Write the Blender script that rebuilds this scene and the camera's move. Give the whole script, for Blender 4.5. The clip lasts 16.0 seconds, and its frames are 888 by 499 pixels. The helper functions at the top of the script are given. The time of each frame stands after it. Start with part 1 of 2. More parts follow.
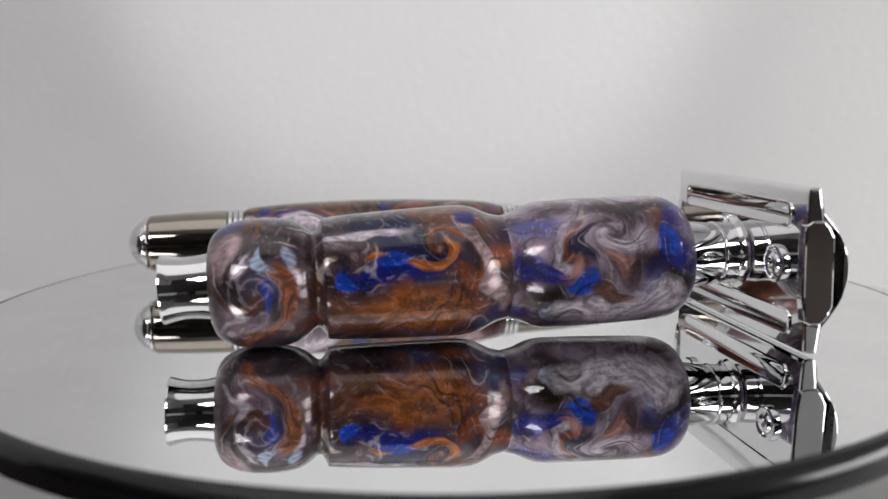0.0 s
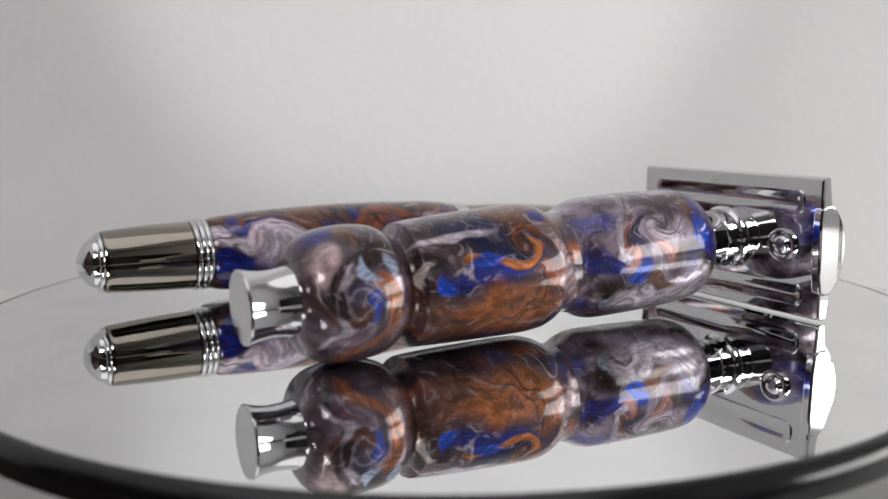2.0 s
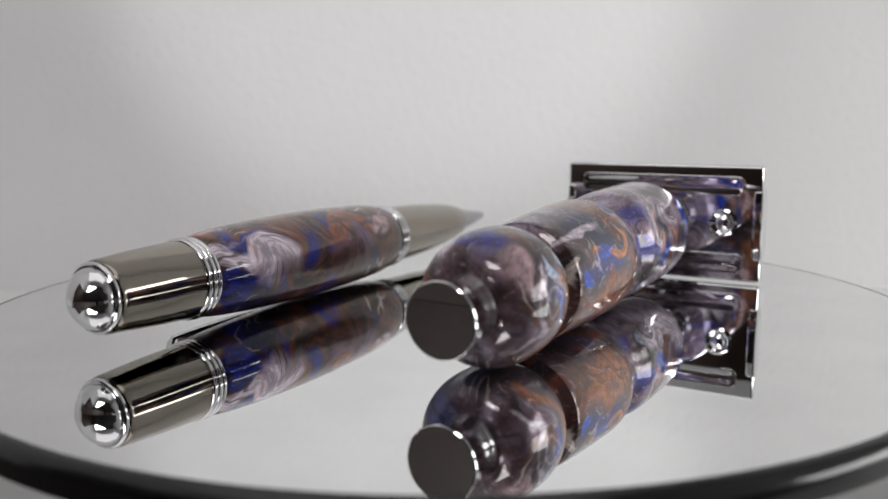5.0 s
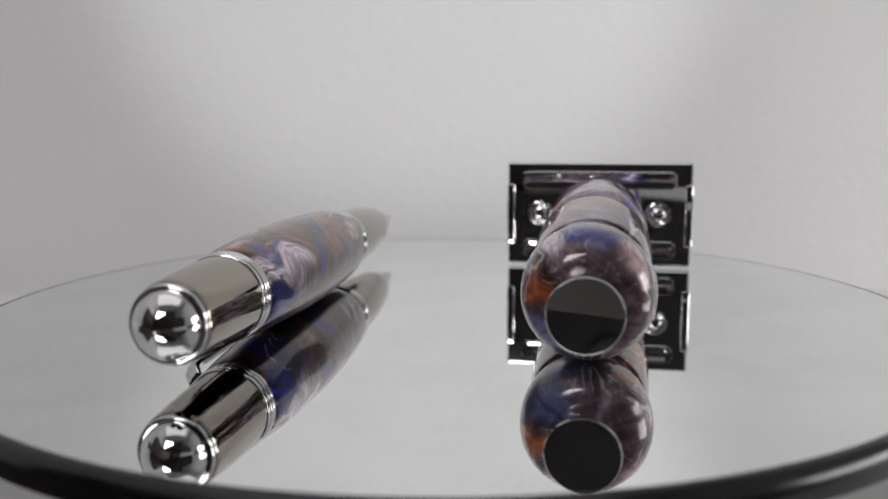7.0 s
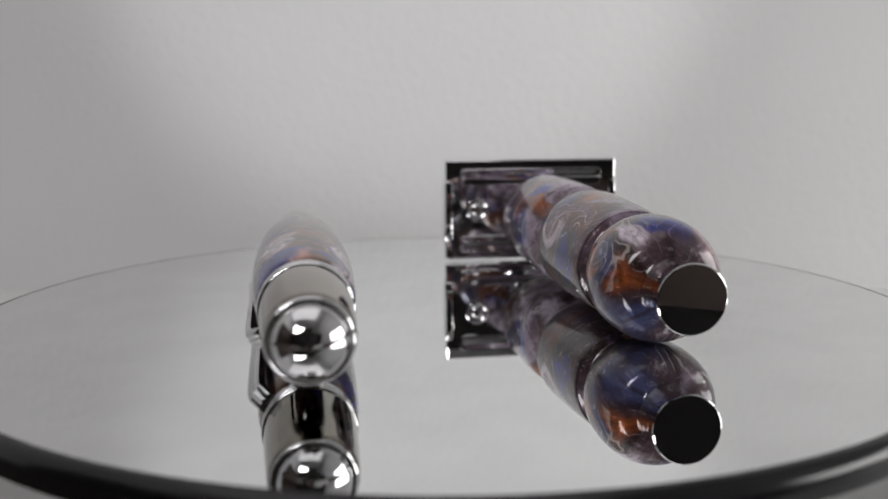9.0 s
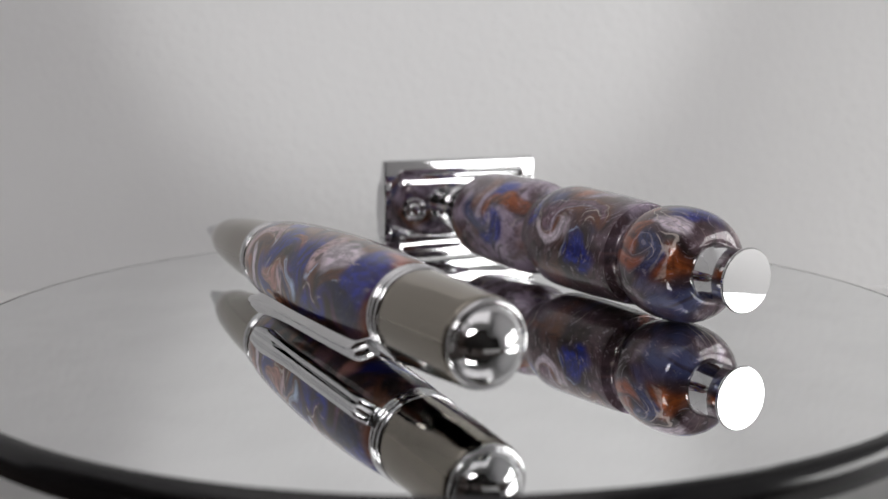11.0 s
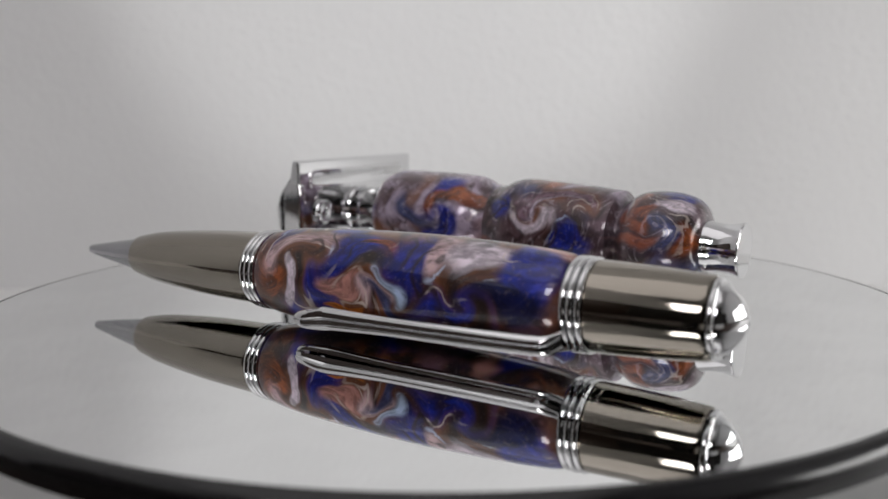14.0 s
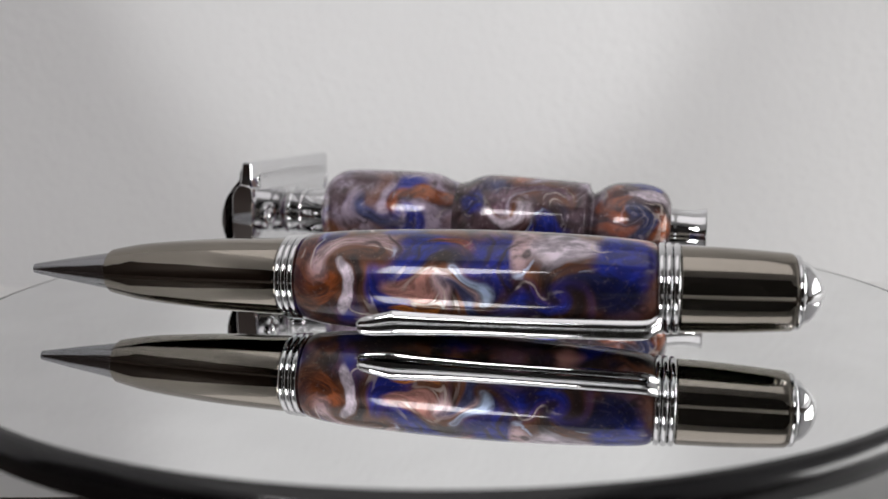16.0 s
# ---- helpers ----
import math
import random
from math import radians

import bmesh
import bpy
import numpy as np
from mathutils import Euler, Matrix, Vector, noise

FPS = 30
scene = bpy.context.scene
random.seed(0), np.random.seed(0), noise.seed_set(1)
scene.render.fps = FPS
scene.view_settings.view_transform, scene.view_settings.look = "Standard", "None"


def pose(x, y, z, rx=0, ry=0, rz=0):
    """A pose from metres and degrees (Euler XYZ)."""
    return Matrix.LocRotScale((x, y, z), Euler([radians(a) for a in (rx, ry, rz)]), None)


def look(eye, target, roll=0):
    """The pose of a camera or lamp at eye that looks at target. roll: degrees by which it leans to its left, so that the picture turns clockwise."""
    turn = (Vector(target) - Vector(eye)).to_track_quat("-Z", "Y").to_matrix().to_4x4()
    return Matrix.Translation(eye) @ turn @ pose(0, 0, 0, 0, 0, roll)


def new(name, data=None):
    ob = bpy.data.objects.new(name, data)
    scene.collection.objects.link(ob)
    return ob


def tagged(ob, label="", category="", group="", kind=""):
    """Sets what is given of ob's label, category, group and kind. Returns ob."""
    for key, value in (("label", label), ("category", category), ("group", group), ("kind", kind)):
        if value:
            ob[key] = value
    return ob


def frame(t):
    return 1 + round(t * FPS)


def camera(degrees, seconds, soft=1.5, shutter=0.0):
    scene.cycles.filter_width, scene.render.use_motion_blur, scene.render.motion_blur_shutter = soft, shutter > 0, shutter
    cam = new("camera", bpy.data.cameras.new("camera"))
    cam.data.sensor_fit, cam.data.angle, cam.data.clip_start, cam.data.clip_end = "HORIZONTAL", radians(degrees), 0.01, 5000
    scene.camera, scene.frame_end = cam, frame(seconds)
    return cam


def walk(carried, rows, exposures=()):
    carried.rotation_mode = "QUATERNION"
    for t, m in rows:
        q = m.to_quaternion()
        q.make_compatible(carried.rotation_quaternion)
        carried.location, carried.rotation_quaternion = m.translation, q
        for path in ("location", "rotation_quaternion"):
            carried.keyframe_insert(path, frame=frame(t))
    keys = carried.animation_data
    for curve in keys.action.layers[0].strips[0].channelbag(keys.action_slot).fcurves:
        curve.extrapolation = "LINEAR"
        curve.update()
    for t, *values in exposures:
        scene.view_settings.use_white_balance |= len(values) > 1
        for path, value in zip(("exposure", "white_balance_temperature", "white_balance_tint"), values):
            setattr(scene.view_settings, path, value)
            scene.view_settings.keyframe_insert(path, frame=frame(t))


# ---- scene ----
cam = camera(54.4, 16.0)
EYE = (0.0, -0.1690, 0.0372)
# on a stand that sags by a fraction of a degree
TILT = [(0.0, 0.0), (1.5, 0.06), (3.0, 0.0), (4.0, 0.05), (6.5, 0.16), (7.5, 0.22), (8.2, 0.2), (9.0, 0.12), (11.5, 0.1), (12.5, -0.05), (14.0, -0.09), (16.0, -0.26)]
walk(cam, [(t, pose(*EYE, 80.91 + a, 0.33, 0.16)) for t, a in TILT],
     [(0.0, 0.35), (3.5, 0.33), (6.5, 0.21), (9.0, 0.03), (11.5, 0.16), (12.5, 0.15), (14.0, 0.2), (16.0, 0.33)])
cam.data.dof.use_dof = True
cam.data.dof.focus_distance = 0.15
cam.data.dof.aperture_fstop = 17

# ---- world, lights, exposure ----
world = bpy.data.worlds.new("dim_room")
world.use_nodes = True
world.node_tree.nodes["Background"].inputs[0].default_value = (0.8, 0.85, 0.9, 1)
world.node_tree.nodes["Background"].inputs[1].default_value = 0.05
scene.world = world
scene.view_settings.exposure = 0.0


def area(name, eye, target, w, h, watts, colour=(1, 1, 1)):
    data = bpy.data.lights.new(name, "AREA")
    data.shape, data.size, data.size_y, data.energy, data.color = "RECTANGLE", w, h, watts, colour
    ob = new(name, data)
    ob.matrix_world = look(eye, target)
    return ob


area("lamp_overhead", (-0.11, -0.15, 0.66), (-0.11, -0.15, 0.0), 0.70, 0.50, 0.68, (1.0, 0.966, 0.975))
area("window_front", (-0.22, -0.50, 0.33), (0.0, 0.0, 0.02), 0.22, 0.16, 1.15, (1.0, 0.972, 0.982))
area("lamp_side", (0.37, -0.08, 0.065), (0.0, -0.07, 0.02), 0.26, 0.115, 0.46, (1.0, 0.99, 0.98))
# added spot: pool of light on the back wall for the mirror's beam
pool = bpy.data.lights.new("added_wall_spot", "SPOT")
pool.energy, pool.spot_size, pool.spot_blend, pool.shadow_soft_size = 3.2, radians(22.5), 0.55, 0.012
new("added_wall_spot", pool).matrix_world = look((0.03, -0.42, 0.33), (-0.008, 0.118, 0.112))


# ---- node helpers ----
def material(name):
    m = bpy.data.materials.new(name)
    m.use_nodes = True
    return m, m.node_tree, m.node_tree.nodes["Principled BSDF"]


def put(tree, kind, **values):
    n = tree.nodes.new(kind)
    for k, v in values.items():
        n.inputs[k].default_value = v
    return n


def math_node(tree, op, a, b=None):
    n = tree.nodes.new("ShaderNodeMath")
    n.operation = op
    for i, v in enumerate((a, b)):
        if v is None:
            continue
        if isinstance(v, (int, float)):
            n.inputs[i].default_value = v
        else:
            tree.links.new(v, n.inputs[i])
    return n.outputs[0]


def vec_node(tree, op, a, b):
    n = tree.nodes.new("ShaderNodeVectorMath")
    n.operation = op
    for i, v in enumerate((a, b)):
        if isinstance(v, (tuple, list)):
            n.inputs[i].default_value = v
        else:
            tree.links.new(v, n.inputs[i])
    return n.outputs["Value"] if op == "LENGTH" else n.outputs[0]


def scaled(tree, v, k):
    n = tree.nodes.new("ShaderNodeVectorMath")
    n.operation = "SCALE"
    tree.links.new(v, n.inputs[0])
    n.inputs["Scale"].default_value = k
    return n.outputs[0]


def mix(tree, fac, a, b):
    n = tree.nodes.new("ShaderNodeMix")
    n.data_type = "RGBA"
    tree.links.new(fac, n.inputs[0])
    for v, i in ((a, 6), (b, 7)):
        if isinstance(v, (tuple, list)):
            n.inputs[i].default_value = (*v, 1)
        else:
            tree.links.new(v, n.inputs[i])
    return n.outputs[2]


def noise_node(tree, vector, scale, detail=3.0, rough=0.5, distort=0.0):
    n = put(tree, "ShaderNodeTexNoise", Scale=scale, Detail=detail, Roughness=rough, Distortion=distort)
    tree.links.new(vector, n.inputs["Vector"])
    return n


def span(tree, value, a, b, c=0.0, d=1.0, smooth=True):
    n = tree.nodes.new("ShaderNodeMapRange")
    n.interpolation_type = "SMOOTHSTEP" if smooth else "LINEAR"
    tree.links.new(value, n.inputs[0])
    for i, v in enumerate((a, b, c, d)):
        n.inputs[i + 1].default_value = v
    return n.outputs[0]


def bumped(tree, shader, height, strength, distance):
    b = put(tree, "ShaderNodeBump", Strength=strength, Distance=distance)
    tree.links.new(height, b.inputs["Height"])
    tree.links.new(b.outputs[0], shader.inputs["Normal"])


# ---- materials ----
def paint_wall(name, base, grain=900.0, depth=0.0004):
    m, t, s = material(name)
    co = t.nodes.new("ShaderNodeTexCoord").outputs["Object"]
    big = noise_node(t, co, 9.0, 3.0).outputs[0]
    fine = noise_node(t, co, grain * 0.36, 2.5, 0.5).outputs[0]
    shade = mix(t, span(t, big, 0.3, 0.7), tuple(c * 0.96 for c in base), base)
    t.links.new(shade, s.inputs["Base Color"])
    s.inputs["Roughness"].default_value = 0.7
    s.inputs["Specular IOR Level"].default_value = 0.25
    bumped(t, s, fine, 0.6, depth)
    return m


def metal(name, base, rough, scratch=0.015):
    m, t, s = material(name)
    co = t.nodes.new("ShaderNodeTexCoord").outputs["Object"]
    n = noise_node(t, co, 260.0, 4.0, 0.6).outputs[0]
    big = noise_node(t, co, 60.0, 2.0).outputs[0]
    s.inputs["Metallic"].default_value = 1.0
    t.links.new(mix(t, span(t, big, 0.35, 0.65), tuple(c * 0.95 for c in base), base), s.inputs["Base Color"])
    t.links.new(span(t, n, 0.35, 0.75, rough, rough + scratch), s.inputs["Roughness"])
    return m


def plain(name, base, rough, coat=0.0):
    m, t, s = material(name)
    co = t.nodes.new("ShaderNodeTexCoord").outputs["Object"]
    n = noise_node(t, co, 180.0, 4.0, 0.6).outputs[0]
    t.links.new(mix(t, span(t, n, 0.3, 0.7), tuple(c * 0.8 for c in base), base), s.inputs["Base Color"])
    t.links.new(span(t, n, 0.3, 0.8, rough, rough + 0.1), s.inputs["Roughness"])
    s.inputs["Coat Weight"].default_value = coat
    return m


BLUE = (0.008, 0.022, 0.30)
BRIGHT = (0.006, 0.09, 0.75)
NAVY = (0.005, 0.008, 0.06)
COPPER = (0.50, 0.15, 0.032)
ORANGE = (0.80, 0.25, 0.04)
BROWN = (0.17, 0.06, 0.025)
SLATE = (0.065, 0.08, 0.20)
ICE = (0.55, 0.68, 0.92)
RUST = (0.34, 0.085, 0.022)
UMBER = (0.018, 0.009, 0.008)
LILAC = (0.88, 0.76, 0.87)
MAUVE = (0.19, 0.10, 0.14)
PLUM = (0.095, 0.055, 0.066)
DUSK = (0.42, 0.34, 0.44)
PINK = (0.66, 0.45, 0.47)
ROSE = (0.60, 0.28, 0.24)
CREAM = (0.72, 0.62, 0.56)


def resin(name, ground, pours, blobs, swirls, offset, radius, fog=0.16, veins=0.5, ragged=0.75, threads=0.7, stir=2.4):
    """Cast resin: soft pours of colour over a two-tone ground, wound up by stirred swirls, with thin pale flow lines and milky haze.
    pours: (scale, low edge, high edge, colour); blobs: (s mm, angle, half length, half arc, tilt, colour); swirls: (s mm, angle, reach, turn, ripple)."""
    m, t, s = material(name)
    half = (0.5, 0.5, 0.5)
    co = t.nodes.new("ShaderNodeTexCoord").outputs["Object"]
    shifted = vec_node(t, "ADD", co, offset)
    round_way = math.pi * radius
    sep = t.nodes.new("ShaderNodeSeparateXYZ")
    t.links.new(scaled(t, co, 1000.0), sep.inputs[0])
    flat = t.nodes.new("ShaderNodeCombineXYZ")
    t.links.new(sep.outputs[0], flat.inputs[0])
    t.links.new(math_node(t, "MULTIPLY", math_node(t, "ARCTAN2", sep.outputs[2], sep.outputs[1]), radius), flat.inputs[1])
    # slow drift, then the stirred swirls
    drift = vec_node(t, "SUBTRACT", noise_node(t, shifted, 80.0, 1.0, 0.5).outputs["Color"], half)
    wobble = vec_node(t, "SUBTRACT", noise_node(t, shifted, 230.0, 1.5, 0.5).outputs["Color"], half)
    here = vec_node(t, "ADD", flat.outputs[0], vec_node(t, "MULTIPLY", vec_node(t, "ADD", scaled(t, drift, 4.5), scaled(t, wobble, stir)), (1, 1, 0)))

    def offset_from(point, at, phi):
        d = t.nodes.new("ShaderNodeVectorMath")
        d.operation = "WRAP"
        t.links.new(vec_node(t, "SUBTRACT", point, (at, radians(phi) * radius, 0)), d.inputs[0])
        d.inputs[1].default_value, d.inputs[2].default_value = (500, round_way, 500), (-500, -round_way, -500)
        return vec_node(t, "MULTIPLY", d.outputs[0], (1, 1, 0))

    def spun_by(v, angle):
        n = t.nodes.new("ShaderNodeVectorRotate")
        n.rotation_type = "Z_AXIS"
        t.links.new(v, n.inputs["Vector"])
        if isinstance(angle, (int, float)):
            n.inputs["Angle"].default_value = angle
        else:
            t.links.new(angle, n.inputs["Angle"])
        return n.outputs[0]

    ripples = []
    for at, phi, reach, turn, ripple in swirls:
        d = offset_from(here, at, phi)
        away = vec_node(t, "LENGTH", d, (0, 0, 0))
        q = math_node(t, "MULTIPLY", away, 1.0 / reach)
        fall = math_node(t, "EXPONENT", math_node(t, "MULTIPLY", math_node(t, "MULTIPLY", q, q), -1.0))
        turned = spun_by(d, math_node(t, "MULTIPLY", fall, radians(turn)))
        if ripple:
            ripples.append((away, turned, reach, ripple))
        here = vec_node(t, "ADD", here, vec_node(t, "SUBTRACT", turned, d))
    # back round the turned body, so that noise has no seam
    split = t.nodes.new("ShaderNodeSeparateXYZ")
    t.links.new(here, split.inputs[0])
    turn = math_node(t, "MULTIPLY", split.outputs[1], 1.0 / radius)
    wound = t.nodes.new("ShaderNodeCombineXYZ")
    t.links.new(split.outputs[0], wound.inputs[0])
    t.links.new(math_node(t, "MULTIPLY", math_node(t, "COSINE", turn), radius), wound.inputs[1])
    t.links.new(math_node(t, "MULTIPLY", math_node(t, "SINE", turn), radius), wound.inputs[2])
    flow = vec_node(t, "ADD", scaled(t, wound.outputs[0], 0.001), offset)
    slow = noise_node(t, flow, 95.0, 1.5, 0.5).outputs[0]
    medium = noise_node(t, vec_node(t, "ADD", flow, (0.3, 0.7, 0.1)), 230.0, 2.5, 0.55).outputs[0]
    fine = noise_node(t, vec_node(t, "ADD", vec_node(t, "MULTIPLY", flow, (0.45, 1, 1)), (0.9, 0.2, 0.5)), 900.0, 3.0, 0.6).outputs[0]
    # lamellae: level lines of the wound flow
    waves = math_node(t, "SINE", math_node(t, "ADD", math_node(t, "MULTIPLY", slow, 48.0), math_node(t, "MULTIPLY", medium, 5.0)))
    colour = mix(t, span(t, medium, 0.33, 0.66), ground[0], ground[1])
    for k, (scale, low, high, tint) in enumerate(pours):
        where = noise_node(t, vec_node(t, "ADD", flow, (0.17 * k + 0.05, 0.31 * k, 0.23 * k + 0.4)), scale, 2.0, 0.5).outputs[0]
        colour = mix(t, span(t, where, low - 0.03, high + 0.05), colour, tint)
    uneven = math_node(t, "ADD", math_node(t, "MULTIPLY", math_node(t, "SUBTRACT", medium, 0.5), ragged), math_node(t, "MULTIPLY", math_node(t, "SUBTRACT", fine, 0.5), 0.3))
    rib = noise_node(t, shifted, 170.0, 1.0).outputs[0]
    for k, (at, phi, half_s, half_arc, tilt, tint) in enumerate(blobs):
        laid = spun_by(offset_from(here, at, phi), radians(-tilt))
        r = math_node(t, "ADD", vec_node(t, "LENGTH", vec_node(t, "MULTIPLY", laid, (1 / half_s, 1 / half_arc, 0)), (0, 0, 0)), uneven)
        deep = tuple(c * 0.42 for c in tint)
        tone = mix(t, span(t, fine, 0.36, 0.62), deep, tint)
        tone = mix(t, span(t, waves, -1.0, 0.2, 0.35, 0.0), tone, deep)
        soft = (0.22, 0.34, 0.5)[k % 3]
        colour = mix(t, span(t, r, 1.0 + soft, 1.0 - soft, 0.0, 0.94), colour, tone)
        if k % 2 == 0:
            rim = math_node(t, "ABSOLUTE", math_node(t, "SUBTRACT", r, 1.12))
            colour = mix(t, math_node(t, "MULTIPLY", span(t, rim, 0.10, 0.0), span(t, rib, 0.55, 0.70, 0.0, veins)), colour, CREAM if k % 4 else ICE)
    # curls: thin rings drawn out round a swirl
    for away, turned, reach, ripple in ripples:
        ring = math_node(t, "SINE", math_node(t, "ADD", math_node(t, "MULTIPLY", away, 3.1), math_node(t, "MULTIPLY", medium, 16.0)))
        near = math_node(t, "MULTIPLY", span(t, away, reach * 1.25, reach * 0.6), ripple)
        colour = mix(t, math_node(t, "MULTIPLY", span(t, ring, -0.2, -1.0, 0.0, 0.6), near), colour, UMBER)
        colour = mix(t, math_node(t, "MULTIPLY", span(t, ring, 0.6, 1.0, 0.0, 0.45), near), colour, LILAC)
    # drag lines, dark and pale
    patch = noise_node(t, vec_node(t, "ADD", shifted, (0.6, 0.1, 0.8)), 120.0, 1.0).outputs[0]
    colour = mix(t, math_node(t, "MULTIPLY", span(t, waves, -0.4, -1.0), span(t, patch, 0.52, 0.38, 0.0, 0.7)), colour, UMBER)
    colour = mix(t, math_node(t, "MULTIPLY", span(t, waves, 0.8, 1.0), span(t, patch, 0.57, 0.68, 0.0, veins)), colour, CREAM)
    # fine threads of pigment, drawn along the slow drift
    thread = noise_node(t, vec_node(t, "ADD", shifted, scaled(t, drift, 0.03)), 520.0, 4.0, 0.62, 0.6).outputs[0]
    colour = mix(t, span(t, thread, 0.5, 0.34, 0.0, 0.6 * threads), colour, UMBER)
    colour = mix(t, span(t, thread, 0.57, 0.7, 0.0, 0.35 * threads), colour, LILAC)
    # milky haze in the clear resin
    haze = noise_node(t, vec_node(t, "ADD", flow, (0.2, 0.5, 0.9)), 60.0, 2.0, 0.5).outputs[0]
    colour = mix(t, span(t, haze, 0.4, 0.72, 0.0, fog), colour, DUSK)
    flake = noise_node(t, co, 1500.0, 2.0, 0.7).outputs[0]
    t.links.new(mix(t, span(t, flake, 0.58, 0.8, 0.0, 0.12), colour, (0.75, 0.6, 0.45)), s.inputs["Base Color"])
    s.inputs["Roughness"].default_value = 0.35
    s.inputs["Specular IOR Level"].default_value = 0.15
    s.inputs["Coat Weight"].default_value = 0.9
    s.inputs["Coat Roughness"].default_value = 0.05
    s.inputs["Coat IOR"].default_value = 1.5
    s.inputs["Metallic"].default_value = 0.3
    return m


WALL = paint_wall("white_textured_paint", (0.80, 0.80, 0.80))
TABLE = paint_wall("white_table_laminate", (0.78, 0.78, 0.77), 300.0, 0.0001)
DARK_ROOM = plain("dark_brown_panel", (0.009, 0.0065, 0.005), 0.75)
WOOD = plain("dark_stained_wood", (0.030, 0.016, 0.010), 0.6)
MIRROR = metal("silvered_mirror", (0.90, 0.91, 0.91), 0.004, 0.006)
BLACK = plain("black_gloss_plastic", (0.006, 0.006, 0.007), 0.12)
CHROME = metal("polished_chrome", (0.74, 0.74, 0.75), 0.03)
GUNMETAL = metal("black_titanium_plating", (0.34, 0.31, 0.268), 0.045)
STEEL = metal("satin_steel", (0.42, 0.42, 0.44), 0.10)

BULB_POURS = [
    (18.1, -168, 1.6, 3.9, 0, COPPER), (10.5, 168, 3.0, 3.0, 0, BROWN), (8.6, -175, 0.6, 5.0, 15, LILAC), (17.0, 165, 0.5, 4.5, -10, ICE), (14.9, -143, 3.3, 2.3, 0, COPPER), (14.8, 154, 1.1, 1.7, 0, LILAC),
    (13.4, -172, 2.4, 1.1, 0, BRIGHT), (10.0, 150, 2.6, 3.0, 0, UMBER), (17.6, -160, 1.6, 4.6, 15, COPPER), (12.9, 163, 1.7, 1.4, 0, UMBER), (19.4, 157, 0.5, 2.4, 0, ICE),
    (19.7, 178, 0.6, 2.1, 0, LILAC), (9.8, -158, 1.3, 2.1, 0, MAUVE), (18.2, 44, 2.8, 1.8, 0, RUST),
    (13.3, 26, 2.2, 2.0, 0, SLATE),
    (13.5, 47, 2.6, 1.8, 0, RUST), (13.0, 12, 2.3, 2.6, 0, SLATE), (4.5, 13, 1.7, 4.0, 0, RUST), (-0.7, 36, 3.0, 3.8, 0, RUST), (9.0, 79, 1.5, 2.5, 0, BLUE), (8.6, 8, 2.0, 3.0, 20, RUST), (8.8, 58, 2.4, 2.6, 20, LILAC), (9.6, 104, 2.6, 3.4, 0, BLUE), (9.0, 138, 2.4, 2.4, -15, PINK), (14.5, 122, 2.6, 1.8, 0, BROWN)]
MID_POURS = [
    (30.5, 130, 6.2, 0.9, 0, LILAC), (34.2, 168, 6.8, 2.4, 0, BLUE), (34.3, 158, 2.1, 1.4, 0, BRIGHT),
    (36.6, -153, 11.3, 3.8, 0, COPPER), (28.0, -144, 3.8, 2.6, 0, BROWN), (27.8, 176, 1.3, 1.4, 0, BRIGHT),
    (23.7, 174, 0.6, 1.9, 0, CREAM), (31.0, 153, 1.7, 0.5, 0, ORANGE), (39.0, 162, 3.4, 1.5, 0, ORANGE),
    (42.8, 142, 2.6, 1.2, -20, RUST), (44.6, 178, 2.4, 0.9, 0, RUST), (48.8, 166, 1.3, 8.4, -24, PINK),
    (46.4, 120, 1.4, 1.5, 0, BLUE), (48.1, 32, 2.8, 3.1, 0, BLUE), (35.9, 40, 5.3, 2.0, 0, DUSK),
    (30.3, -4, 5.0, 2.6, 0, BLUE), (40.3, 18, 4.2, 1.6, 25, LILAC), (36.9, 45, 8.1, 1.9, 0, MAUVE)]
FORE_POURS = [
    (70.3, -145, 10.6, 3.8, 0, LILAC), (71.9, 149, 4.1, 2.5, 0, LILAC), (56.2, 129, 3.8, 2.2, 0, BLUE),
    (57.0, 171, 4.4, 3.0, 0, BLUE), (60.9, 151, 1.1, 3.9, 0, LILAC), (63.0, 156, 0.6, 4.3, 0, RUST),
    (65.3, 165, 1.8, 2.7, 0, NAVY), (71.4, 171, 2.2, 1.2, 0, ROSE), (61.3, 175, 1.8, 0.9, 0, ROSE),
    (63.0, -170, 2.8, 1.6, 0, BRIGHT), (68.3, -165, 3.2, 1.4, 0, BROWN), (70.8, 117, 8.8, 1.7, 0, UMBER),
    (78.7, 156, 1.5, 2.8, 0, BRIGHT), (61.0, 40, 5.8, 2.1, 0, RUST), (62.8, 7, 3.1, 1.8, 0, BLUE),
    (63.2, -5, 4.1, 3.5, 0, BLUE), (56.9, 38, 4.2, 2.5, 0, RUST), (69.3, 15, 3.6, 2.6, 0, SLATE)]
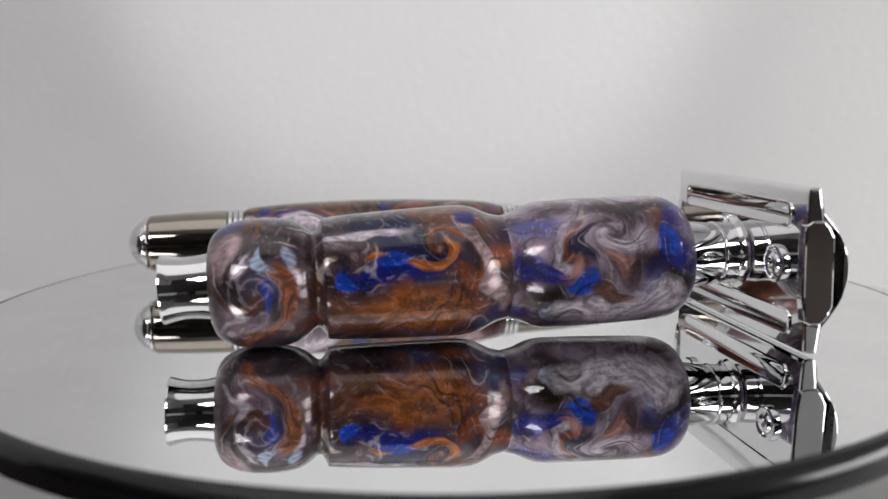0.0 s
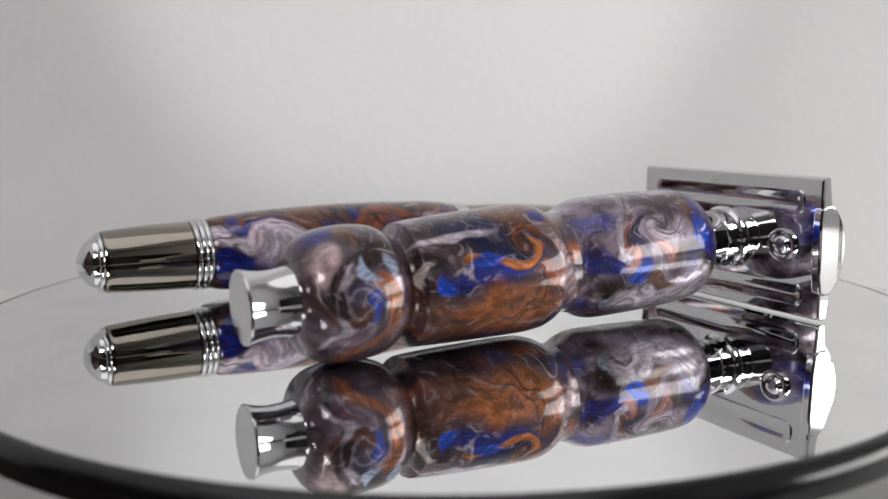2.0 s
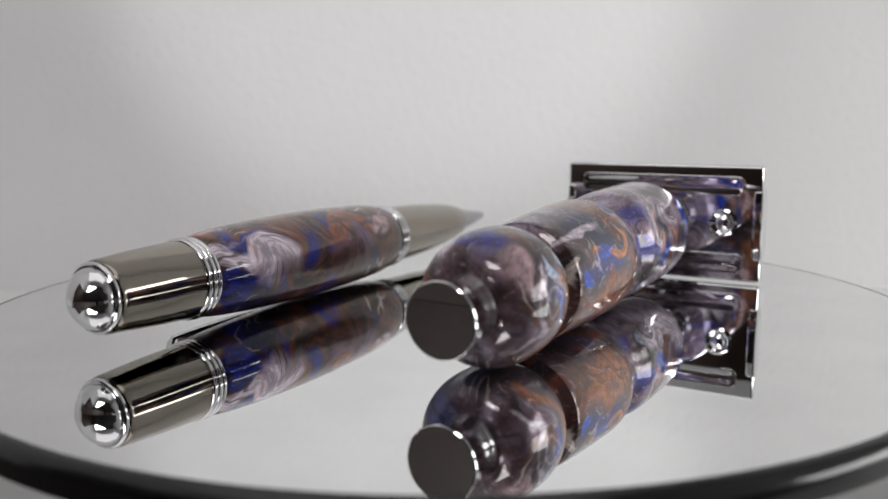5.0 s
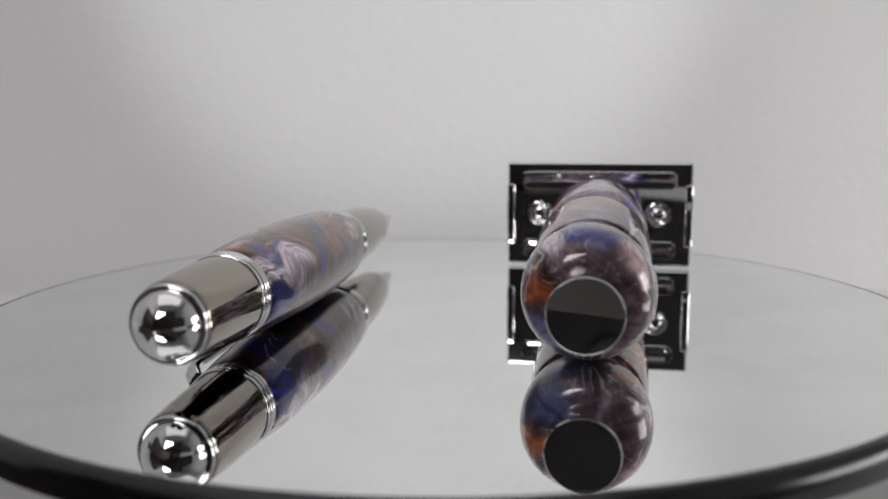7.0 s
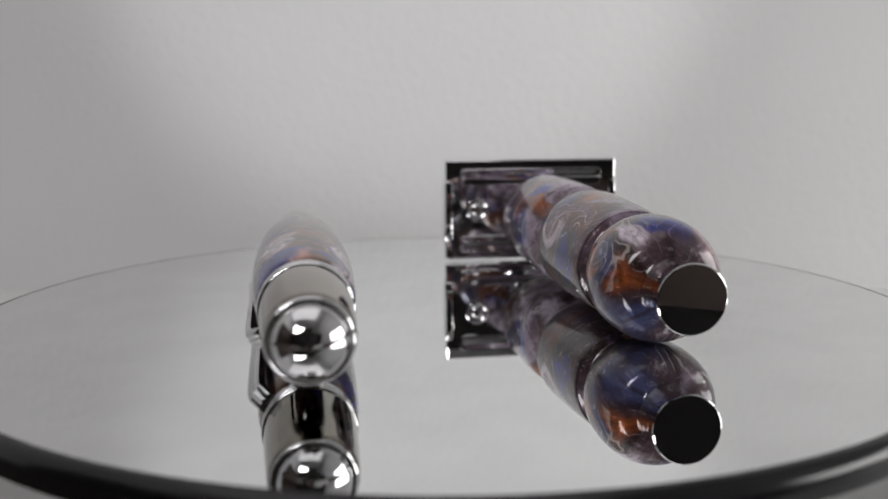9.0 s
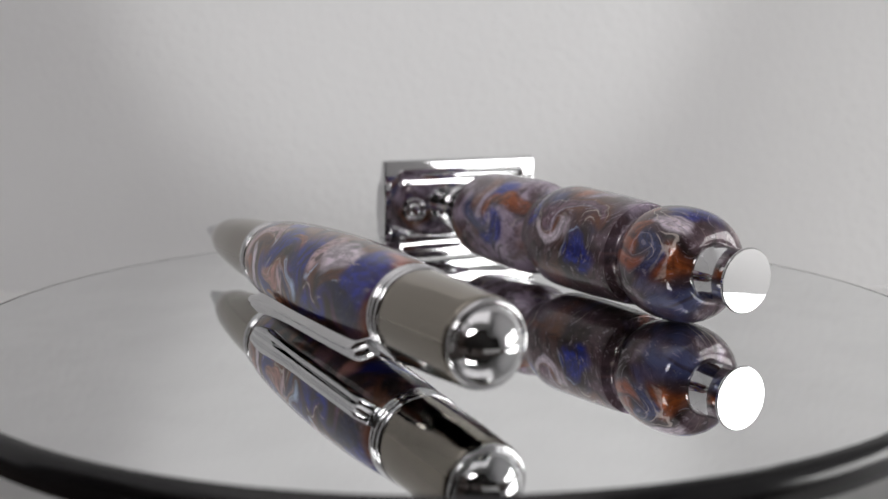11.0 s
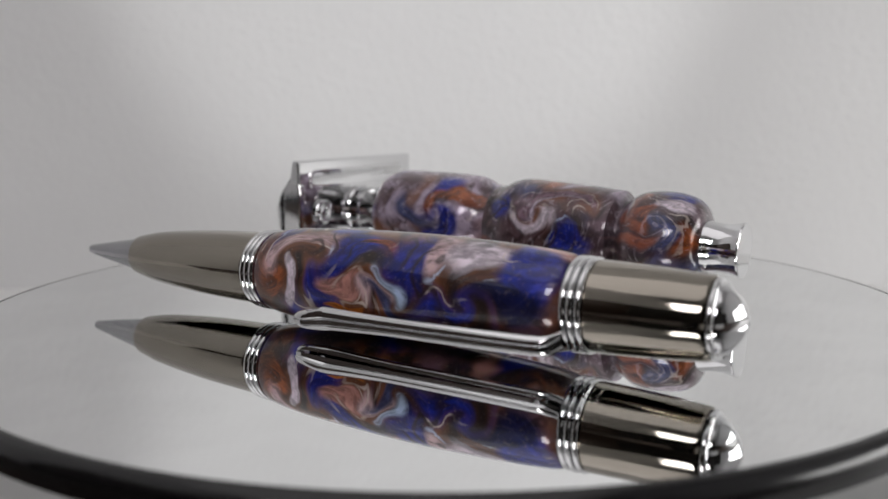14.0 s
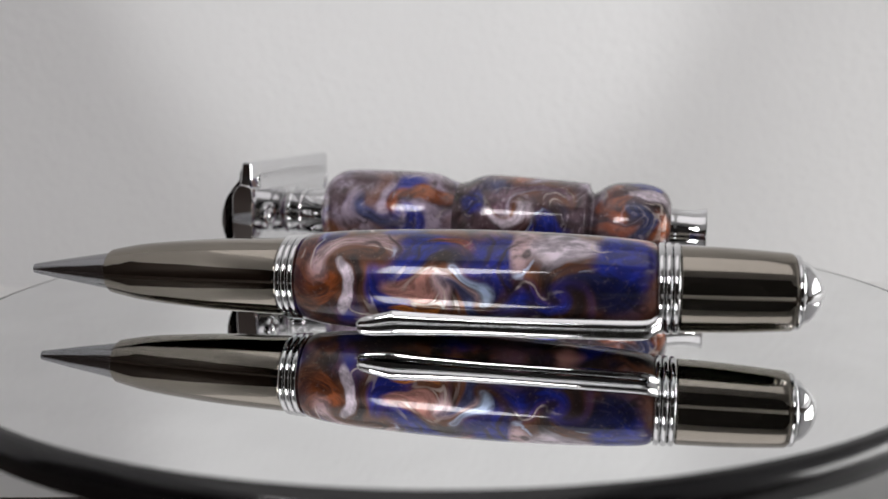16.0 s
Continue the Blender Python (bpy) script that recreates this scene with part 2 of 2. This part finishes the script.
PEN_NEAR_POURS = [
    (77.5, 30, 3.2, 9.0, 0, BROWN), (75.2, 13, 2.5, 4.4, 0, RUST), (69.3, 49, 6.2, 2.4, -18, PINK), (70.5, -11, 1.7, 3.3, 0, LILAC),
    (59.0, 47, 5.4, 3.0, -20, BLUE), (62.5, -2, 2.1, 3.9, 0, BLUE), (57.5, 8, 4.6, 2.0, 20, ROSE), (53.0, -8, 3.6, 1.6, -12, PINK), (50.0, 14, 2.6, 1.3, 30, ICE),
    (59.9, -20, 2.4, 1.0, 0, ORANGE), (54.1, 55, 2.8, 0.9, 0, RUST), (47.0, 49, 5.2, 4.2, 0, BLUE),
    (42.0, 54, 2.6, 4.2, 0, PINK), (35.6, 54, 5.3, 3.0, 0, LILAC), (39.9, 1, 4.7, 2.2, 0, BLUE),
    (26.8, 40, 4.6, 6.2, 0, BLUE), (27.8, 0, 4.5, 2.4, 0, NAVY), (47.7, -14, 5.3, 1.2, 8, SLATE)]
PEN_FAR_POURS = [
    (25.5, 143, 5.0, 3.2, 0, LILAC), (34.2, 173, 6.9, 3.9, 0, LILAC), (29.6, 135, 4.4, 1.0, 15, BLUE),
    (23.8, -163, 3.4, 5.0, 0, BLUE), (32.0, -130, 5.1, 3.2, 0, NAVY), (43.9, 145, 2.7, 2.6, 0, BLUE),
    (58.2, 139, 8.0, 2.6, 0, RUST), (70.2, 141, 4.1, 2.0, 0, PINK)]

GRIP_SWIRLS = [
    (13.2, 178, 4.6, 120, 0.55), (26.2, 168, 3.0, -90, 0.0), (41.2, 146, 2.6, 150, 0.35), (45.2, 172, 3.0, -90, 0.0),
    (38.0, 25, 4.0, 120, 0.4), (28.0, 35, 4.0, -90, 0.0), (14.0, 32, 4.0, 110, 0.4), (14.5, -120, 5.0, 90, 0.0), (16.0, 100, 5.0, -80, 0.0)]
FORE_SWIRLS = [
    (62.0, 166, 3.5, 80, 0.0), (69.0, 146, 3.4, -150, 0.3), (74.5, -168, 4.0, 80, 0.0),
    (63.5, 18, 4.0, 110, 0.4), (72.0, 35, 4.0, -90, 0.0), (60.0, 90, 4.0, 80, 0.0)]
PEN_SWIRLS = [
    (72.5, 22, 4.5, 90, 0.0), (64.5, 20, 4.0, -80, 0.0), (56.5, 2, 4.0, 70, 0.0), (52.0, 30, 3.5, -70, 0.0), (48.5, -4, 3.5, -100, 0.0), (35.5, -2, 3.2, 150, 0.0),
    (30.0, 150, 5.0, 80, 0.0), (40.0, 165, 5.0, -90, 0.0), (56.0, 140, 5.0, 80, 0.0)]

RAZOR_RESIN = resin("swirled_blue_copper_resin", (UMBER, PLUM), [
    (62.0, 0.58, 0.66, BROWN), (70.0, 0.60, 0.68, DUSK), (58.0, 0.60, 0.66, NAVY), (75.0, 0.57, 0.65, SLATE), (80.0, 0.64, 0.69, RUST)],
    BULB_POURS + MID_POURS, GRIP_SWIRLS, (0.013, 0.21, 0.07), 10.3)
FRONT_RESIN = resin("swirled_lilac_blue_resin", (PLUM, DUSK), [
    (62.0, 0.56, 0.63, BROWN), (70.0, 0.58, 0.65, UMBER), (64.0, 0.61, 0.67, BLUE), (85.0, 0.63, 0.70, SLATE)],
    FORE_POURS, FORE_SWIRLS, (0.4, 0.11, 0.27), 10.5)
PEN_RESIN = resin("swirled_blue_rose_resin", (UMBER, BROWN), [
    (75.0, 0.58, 0.68, MAUVE), (80.0, 0.54, 0.64, UMBER), (80.0, 0.55, 0.65, BLUE), (95.0, 0.63, 0.73, ROSE), (90.0, 0.60, 0.68, NAVY)],
    PEN_NEAR_POURS + PEN_FAR_POURS, PEN_SWIRLS, (0.25, 0.43, 0.15), 8.4, 0.05, 0.65, 0.45, 0.12, 1.6)


# ---- mesh helpers ----
def part(name, bm, mat, parent=None, label="", smooth=40.0):
    me = bpy.data.meshes.new(name)
    bmesh.ops.recalc_face_normals(bm, faces=bm.faces)
    lim = radians(smooth)
    for f in bm.faces:
        f.smooth = True
    for e in bm.edges:
        if len(e.link_faces) == 2 and e.calc_face_angle(0) > lim:
            e.smooth = False
    bm.to_mesh(me)
    bm.free()
    me.materials.append(mat)
    ob = new(name, me)
    if parent is not None:
        ob.parent = parent
    if label:
        ob["label"] = label
    return ob


def rounded(points, n=5):
    """Catmull-Rom through profile points."""
    out = []
    p = [points[0]] + list(points) + [points[-1]]
    for i in range(1, len(p) - 2):
        for k in range(n):
            u = k / n
            out.append(tuple(0.5 * (2 * b + (c - a) * u + (2 * a - 5 * b + 4 * c - d) * u * u + (3 * b - a - 3 * c + d) * u ** 3)
                             for a, b, c, d in zip(p[i - 1], p[i], p[i + 1], p[i + 2])))
    out.append(tuple(points[-1]))
    return out


def lathe(profile, seg=96):
    """Turned about the x axis from (s, r) in millimetres."""
    bm = bmesh.new()
    rings = []
    for s, r in profile:
        if r < 1e-4:
            rings.append([bm.verts.new((s / 1000, 0, 0))])
        else:
            rings.append([bm.verts.new((s / 1000, r / 1000 * math.cos(a), r / 1000 * math.sin(a))) for a in (2 * math.pi * k / seg for k in range(seg))])
    for a, b in zip(rings, rings[1:]):
        for k in range(seg):
            j = (k + 1) % seg
            if len(a) == 1 and len(b) == 1:
                continue
            if len(a) == 1:
                bm.faces.new((a[0], b[k], b[j]))
            elif len(b) == 1:
                bm.faces.new((a[k], a[j], b[0]))
            else:
                bm.faces.new((a[k], a[j], b[j], b[k]))
    return bm


def ring_profile(s, r, half, rise, n=10):
    """A half-round bead at s on a core of radius r."""
    return [(s - half * math.cos(math.pi * k / n), r + rise * math.sin(math.pi * k / n)) for k in range(n + 1)]


def outline_solid(outline, axis_map, depth0, depth1, bevel=0.0, segs=2):
    """Extrudes a closed outline; axis_map turns (a, b, depth) into xyz, millimetres."""
    bm = bmesh.new()
    rows = []
    for d in (depth0, depth1):
        rows.append([bm.verts.new(Vector(axis_map(a, b, d)) / 1000) for a, b in outline])
    bm.faces.new(rows[0])
    bm.faces.new(rows[1][::-1])
    n = len(outline)
    for k in range(n):
        j = (k + 1) % n
        bm.faces.new((rows[0][k], rows[1][k], rows[1][j], rows[0][j]))
    bmesh.ops.recalc_face_normals(bm, faces=bm.faces)
    if bevel:
        sharp = [e for e in bm.edges if e.calc_face_angle(0) > radians(35)]
        bmesh.ops.bevel(bm, geom=sharp, offset=bevel / 1000, segments=segs, profile=0.5, affect="EDGES", clamp_overlap=True)
    return bm


def box(x0, x1, y0, y1, z0, z1):
    bm = bmesh.new()
    bmesh.ops.create_cube(bm, size=1.0, matrix=Matrix.Translation(((x0 + x1) / 2, (y0 + y1) / 2, (z0 + z1) / 2)) @ Matrix.Diagonal((x1 - x0, y1 - y0, z1 - z0, 1)))
    return bm


def slot_outline(half_len, half_wide, corner, n=6):
    pts = []
    for cx, cy, a0 in ((1, 1, 0), (-1, 1, 90), (-1, -1, 180), (1, -1, 270)):
        for k in range(n + 1):
            a = radians(a0 + 90 * k / n)
            pts.append((cx * (half_len - corner) + corner * math.cos(a), cy * (half_wide - corner) + corner * math.sin(a)))
    return pts


# ---- structure ----
FLOOR = -0.022
WALL_Y = 0.118


def structure(name, bm, mat, label):
    return tagged(part(name, bm, mat, None), label, name.split("_")[0], kind="structure")


structure("floor", box(-0.44, 0.44, -0.035, 0.15, FLOOR - 0.02, FLOOR), TABLE, "white board under the turntable")
structure("floor_east", box(0.006, 0.44, -0.11, -0.035, FLOOR - 0.02, FLOOR), TABLE, "white board beside the turntable")
structure("floor_front", box(-0.44, 0.44, -1.0, -0.035, FLOOR - 0.04, FLOOR - 0.004), WOOD, "dark brown table top behind the camera")
structure("wall_north", box(-0.44, 0.44, WALL_Y, WALL_Y + 0.02, FLOOR, 0.70), WALL, "white orange-peel textured wall behind the turntable")
structure("wall_west", box(-0.46, -0.44, -1.0, WALL_Y + 0.02, FLOOR, 0.70), WALL, "white painted side wall")
structure("wall_east", box(0.44, 0.46, -1.0, WALL_Y + 0.02, FLOOR, 0.70), WALL, "white painted side wall")
structure("ceiling", box(-0.46, 0.46, -1.02, WALL_Y + 0.02, 0.70, 0.72), WALL, "white ceiling")
structure("wall_south", box(-0.46, 0.46, -1.02, -1.0, 0.16, 0.70), WALL, "white wall behind the camera")
# unseen panels, added so that metal and resin mirror a dark room
structure("panel_south", box(-0.44, 0.44, -0.56, -0.54, FLOOR, 0.27), DARK_ROOM, "low dark panel added behind the camera in place of a dark room")
structure("panel_tall", box(-0.25, 0.16, -0.54, -0.52, FLOOR, 0.46), DARK_ROOM, "tall dark panel added behind the camera to darken reflections")
# added out of view: darkens what the pen's taper mirrors on the left
structure("panel_west", box(-0.44, -0.42, -0.54, -0.12, FLOOR, 0.28), WOOD, "low dark panel added beside the camera to darken the pen's reflections")


# ---- turntable ----
def turntable():
    base = tagged(new("turntable"), "round mirror-topped display turntable with a glossy black rim", "turntable")

    def upright(bm):
        bmesh.ops.rotate(bm, verts=bm.verts, cent=(0, 0, 0), matrix=Matrix.Rotation(radians(-90), 3, "Y"))
        return bm
    # turned about x, then stood up so that s is height
    part("mirror_top", upright(lathe([(0, 0), (0, 40), (0, 88.8), (-2.4, 88.8), (-2.4, 0)], 160)), MIRROR, base, "round flat mirror", 5)
    part("rim", upright(lathe([(-0.4, 88.9), (0.0, 88.95), (0.05, 89.2), (-0.12, 89.8), (-0.65, 90.5), (-1.5, 91.0), (-3.0, 91.1), (-4.2, 90.7), (-4.8, 89.7), (-4.8, 84), (-2.5, 84), (-2.5, 88.9), (-0.4, 88.9)], 160)), BLACK, base, "glossy black plastic rim")
    part("body", upright(lathe([(-4.8, 0), (-4.8, 58), (-6, 58), (-9, 52), (-20, 50), (-22, 50), (-22, 0)], 128)), BLACK, base, "black plastic body")
    return base


# ---- safety razor ----
def razor():
    thing = tagged(new("safety_razor"), "chrome safety razor with swirled blue and copper resin handle", "razor")
    grip = rounded([(5.7, 0.5), (5.75, 5.0), (6.0, 6.6), (6.8, 8.1), (8.2, 9.2), (10.5, 10.0), (13.5, 10.3), (16.5, 10.2), (18.8, 9.75), (20.4, 8.95), (21.6, 8.0), (22.3, 7.7), (22.9, 8.2), (23.5, 9.3), (24.3, 9.8),
                    (31, 10.25), (40, 10.6), (45.5, 10.7), (48.2, 10.2), (50.6, 9.1), (52.8, 8.55)])
    part("grip", lathe(grip, 128), RAZOR_RESIN, thing, "glossy blue, copper and mauve swirled resin", 60)
    fore = rounded([(52.8, 8.55), (55, 9.1), (57.3, 10.1), (59.5, 10.55), (65, 10.7), (71, 10.68), (77, 10.6), (80.2, 10.3), (82.0, 9.6), (83.3, 8.5), (84.0, 7.1), (84.3, 5.6), (84.35, 4.0)])
    part("fore_grip", lathe(fore, 128), FRONT_RESIN, thing, "glossy lilac and blue swirled resin", 60)
    nub = [(-1.6, 0), (-1.6, 5.3), (-1.5, 5.45), (-1.25, 5.5)] + rounded([(-1.0, 5.42), (0.2, 5.1), (2.0, 4.85), (4.0, 4.95), (5.2, 5.15), (6.2, 5.3)])
    part("end_cap", lathe(nub, 96), CHROME, thing, "flared polished chrome end cap", 22)
    neck = [(83.8, 6.0), (84.6, 5.95), (87.0, 5.62), (90.0, 5.25), (90.12, 5.42), (90.3, 5.46), (90.7, 5.44), (90.85, 5.3), (92.6, 5.2)] + rounded([(93.2, 5.25), (93.8, 5.6), (94.3, 6.3)])
    part("neck", lathe(neck, 96), CHROME, thing, "waisted polished chrome neck", 35)

    # head: s along the handle, u along the blade, v upright
    def head_map(s, v, u):
        return (s, u, v)
    # back plate, lens-shaped from its end
    plate = [(95.9, 12.9), (96.4, 12.85), (97.0, 8.6), (97.0, 8.2), (97.3, 5), (97.3, -5), (97.0, -8.2), (97.0, -8.6), (96.4, -12.45), (95.9, -12.5), (94.5, -12.35), (94.3, -11.9), (94.2, -6.0), (94.2, 6.0), (94.3, 11.9), (94.5, 12.75)]
    head = part("base_plate", outline_solid(plate, head_map, -21.9, 21.9, 0.4), CHROME, thing, "polished chrome base plate", 14)

    def face_map(u, v, d):
        return (d, u, v)
    for v in (8.4, -8.4):
        frame_bm = bmesh.new()
        outer, inner, floor_in = slot_outline(18.4, 2.2, 1.6), slot_outline(17.7, 1.5, 1.2), slot_outline(17.1, 0.9, 0.8)
        rows = []
        for ol, d in ((outer, 94.36), (slot_outline(18.2, 2.0, 1.5), 93.95), (inner, 93.95), (floor_in, 94.2)):
            rows.append([frame_bm.verts.new((d / 1000, a / 1000, (v + b) / 1000)) for a, b in ol])
        n = len(outer)
        for a, b in zip(rows, rows[1:]):
            for k in range(n):
                frame_bm.faces.new((a[k], a[(k + 1) % n], b[(k + 1) % n], b[k]))
        frame_bm.faces.new(rows[-1])
        part("guard_slot", frame_bm, CHROME, head, "", 25)
    # posts that clamp the blade
    for u in (14.0, -14.0):
        post = [(92.9, 3.0), (92.35, 2.95), (92.05, 2.6), (92.1, 2.25), (92.6, 2.0), (92.65, 1.75), (92.0, 1.55), (91.6, 1.2), (91.45, 0.7), (91.4, 0)]
        bm = lathe([(94.4, 3.0)] + [(93.0 + (a - 91.4) * 0.6, b) for a, b in post], 40)
        bmesh.ops.translate(bm, verts=bm.verts, vec=(0, u / 1000, 0.0004))
        part("post_end", bm, CHROME, head, "round chrome post end in a ring", 50)
    # lugs at both plate ends
    for u0, u1 in ((-22.1, -20.2), (20.2, 22.1)):
        lug = [(93.75, 4.0), (93.75, -4.0), (94.1, -7.4), (95.2, -8.0), (97.0, -8.0), (98.0, -7.0), (98.9, -5.2), (98.9, 5.2), (98.0, 7.0), (97.0, 8.0), (95.2, 8.0), (94.1, 7.4)]
        part("end_lug", outline_solid(lug, head_map, u0, u1, 0.4, 3), CHROME, head, "", 14)
    # top cap: arched shell with a six-sided channel at its ends
    arch = [(97.1 + 4.9 * (1 - (v / 9.4) ** 2), v) for v in [9.4 * (1 - k / 12) for k in range(25)]]
    inside = [(96.9, -8.7), (98.2, -7.3), (99.6, -5.6), (100.2, -5.2), (100.9, -3.8), (100.9, 3.8), (100.2, 5.2), (99.6, 5.6), (98.2, 7.3), (96.9, 8.7)]
    part("top_cap", outline_solid(arch + inside, head_map, -21.0, 21.0, 0.2), CHROME, thing, "arched polished chrome top cap", 14)
    part("clamp_block", outline_solid([(97.2, 5.2), (99.6, 4.2), (99.6, -4.2), (97.2, -5.2)], head_map, -19.5, 19.5, 0.3), CHROME, thing, "", 30)
    part("blade", outline_solid([(97.05, 11.0), (97.12, 11.0), (97.9, 5.0), (97.9, -5.0), (97.12, -11.0), (97.05, -11.0), (97.8, -5.0), (97.8, 5.0)], head_map, -21.2, 21.2), STEEL, thing, "thin steel razor blade", 30)
    return thing


# ---- pen ----
def pen():
    thing = tagged(new("twist_pen"), "black titanium ballpoint pen with swirled blue and rose resin barrel", "pen")
    finial = rounded([(-3.0, 0), (-2.9, 0.3), (-2.75, 1.1), (-2.25, 2.4), (-1.45, 3.6), (-0.5, 4.5), (0.35, 4.9)]) + [(0.6, 4.9)] + ring_profile(1.1, 5.2, 0.55, 0.55) + [(1.8, 5.2)]
    part("finial", lathe(finial, 96), CHROME, thing, "pointed domed chrome finial", 40)
    cap = [(1.6, 4.0), (1.62, 5.75), (1.9, 5.92)] + rounded([(2.2, 5.97), (8, 6.4), (13, 6.65), (17.95, 6.8)]) + [(18.15, 6.6), (18.15, 4)]
    part("cap", lathe(cap, 128), GUNMETAL, thing, "mirror-bright black titanium cap", 22)
    for name, rings in (("centre_band", ((18.75, 6.78), (19.9, 6.85), (21.0, 6.8))), ("lower_band", ((80.1, 6.9), (81.25, 6.88), (82.4, 6.75)))):
        band = thing
        for s, r in rings:
            bm = lathe([(s - 0.57, r - 1.5), (s - 0.57, r - 0.25)] + ring_profile(s, r, 0.5, 0.36) + [(s + 0.57, r - 0.25), (s + 0.57, r - 1.5)], 96)
            part(name, bm, CHROME, band, "chrome bead ring", 45)
    barrel = [(21.6, 4.0), (21.62, 6.55)] + rounded([(21.75, 6.8), (22.7, 7.25), (25, 7.6), (30, 8.0), (36, 8.3), (45, 8.6), (54, 8.65), (64, 8.45), (72, 8.12), (76, 7.75), (78.1, 7.4), (79.1, 7.05), (79.45, 6.6)]) + [(79.5, 4.0)]
    part("barrel", lathe(barrel, 128), PEN_RESIN, thing, "glossy blue, rose and brown swirled resin", 50)
    lower = [(83.0, 4.0), (83.0, 6.45), (83.25, 6.62)] + rounded([(84.0, 6.62), (95, 6.28), (103, 5.75), (110, 5.1), (114, 4.45), (116.3, 4.0)]) + [(116.5, 3.8), (116.5, 2.0)]
    part("lower_barrel", lathe(lower, 128), GUNMETAL, thing, "mirror-bright black titanium taper", 22)
    nib = [(116.2, 2.0), (116.3, 3.35), (116.7, 3.4)] + [(126, 2.0), (132.3, 1.0), (132.9, 0.85), (133.1, 0.5), (133.2, 0)]
    part("nib", lathe(nib, 64), STEEL, thing, "satin steel cone nib", 15)

    # clip: strip swept from the centre band, ending in a raised toe
    bm = bmesh.new()
    ang = radians(CLIP_ANGLE)
    out, side = Vector((0, math.cos(ang), math.sin(ang))), Vector((0, -math.sin(ang), math.cos(ang)))
    section = [(-1.0, 0.0), (-1.0, 0.5), (-0.9, 0.72), (-0.68, 0.9), (-0.5, 0.9), (-0.3, 0.78), (0.0, 1.02), (0.3, 0.78), (0.5, 0.9), (0.68, 0.9), (0.9, 0.72), (1.0, 0.5), (1.0, 0.0), (0.0, -0.12)]
    stations = [(21.0, 6.9, 1.5, 1.3), (22.0, 7.9, 1.6, 1.4), (23.6, 8.7, 1.65, 1.5), (30, 8.95, 1.7, 1.5), (40, 9.1, 1.75, 1.5), (50, 9.2, 1.8, 1.5), (58, 9.25, 2.1, 1.7), (61.5, 9.3, 2.3, 1.8), (62.6, 9.5, 2.3, 1.75), (65.5, 10.1, 1.9, 1.5), (67.3, 10.35, 1.5, 1.2), (67.9, 10.5, 1.0, 0.8)]
    rows = []
    for s, r, half, thick in rounded(stations, 3):
        rows.append([bm.verts.new((Vector((s, 0, 0)) + out * (r + b * thick) + side * (a * half)) / 1000) for a, b in section])
    n = len(section)
    for a, b in zip(rows, rows[1:]):
        for k in range(n):
            bm.faces.new((a[k], a[(k + 1) % n], b[(k + 1) % n], b[k]))
    bm.faces.new(rows[0][::-1])
    bm.faces.new(rows[-1])
    part("clip", bm, CHROME, thing, "polished chrome pocket clip", 30)
    return thing


# ---- the phone that films, mirrored in the chrome ----
def phone():
    thing = tagged(new("phone"), "dark glossy phone standing in a white holder, mirrored in the chrome", "phone")

    def slab_map(a, b, d):
        return (a - 22, d, b + 39)
    part("body", outline_solid(slot_outline(77, 38, 9), slab_map, -183, -174, 1.2), DARK_ROOM, thing, "dark brown back", 30)
    ring = lathe([(-173.9, 0), (-173.9, 4.2), (-173.2, 4.6), (-173.0, 5.6), (-173.9, 6.2), (-174.2, 6.2), (-174.2, 0)], 48)
    bmesh.ops.rotate(ring, verts=ring.verts, cent=(0, 0, 0), matrix=Matrix.Rotation(radians(90), 3, "Z"))
    bmesh.ops.translate(ring, verts=ring.verts, vec=(0.0, 0.0, 0.0372))
    part("lens_ring", ring, BLACK, thing, "black ring round the lens", 30)
    return thing


def phone_holder():
    thing = tagged(new("phone_holder"), "white plastic block holding up the phone", "phone holder")
    part("block", outline_solid([(6, -22), (96, -22), (96, 0.4), (6, 0.4)], lambda a, b, d: (a, d, b), -196, -166, 1.5), TABLE, thing, "", 30)
    part("lip", outline_solid([(-60, -26), (-48, -26), (-48, 0.4), (-60, 0.4)], lambda a, b, d: (a, d, b), -190, -172, 1.0), BLACK, thing, "black foot", 30)
    return thing


CLIP_ANGLE = -33.0
TABLE_TOP = turntable()
RAZOR = razor()
PEN = pen()
phone()
phone_holder()


# ---- what turns ----
TURN = [(0.0, 0.0), (0.5, 4.93), (1.0, 10.02), (1.5, 15.08), (2.0, 20.02), (2.5, 25.0), (3.0, 29.92), (3.5, 34.8), (4.0, 39.7), (4.5, 44.62), (5.0, 49.54), (5.5, 54.48), (6.0, 59.42), (6.5, 64.4),
        (7.0, 69.45), (7.5, 74.5), (8.0, 79.4), (8.5, 84.25), (9.0, 89.05), (9.5, 93.8), (10.0, 98.55), (10.5, 103.3), (11.0, 108.1), (11.5, 112.93), (12.0, 117.8), (12.5, 122.6),
        (13.0, 127.35), (13.5, 132.15), (14.0, 136.95), (14.5, 141.65), (15.0, 146.4), (15.5, 151.25), (16.0, 156.09)]


def motions():
    rest = ((TABLE_TOP, pose(0, 0, 0)),
            (RAZOR, pose(-0.04304, -0.0364, 0.0100, 0, -1.72, 9.7)),
            (PEN, pose(-0.0659, 0.01584, 0.00926, 0, 0.41, 11.4)))
    for thing, lying in rest:
        walk(thing, [(t, pose(0, 0, 0, 0, 0, a) @ lying) for t, a in TURN])


motions()
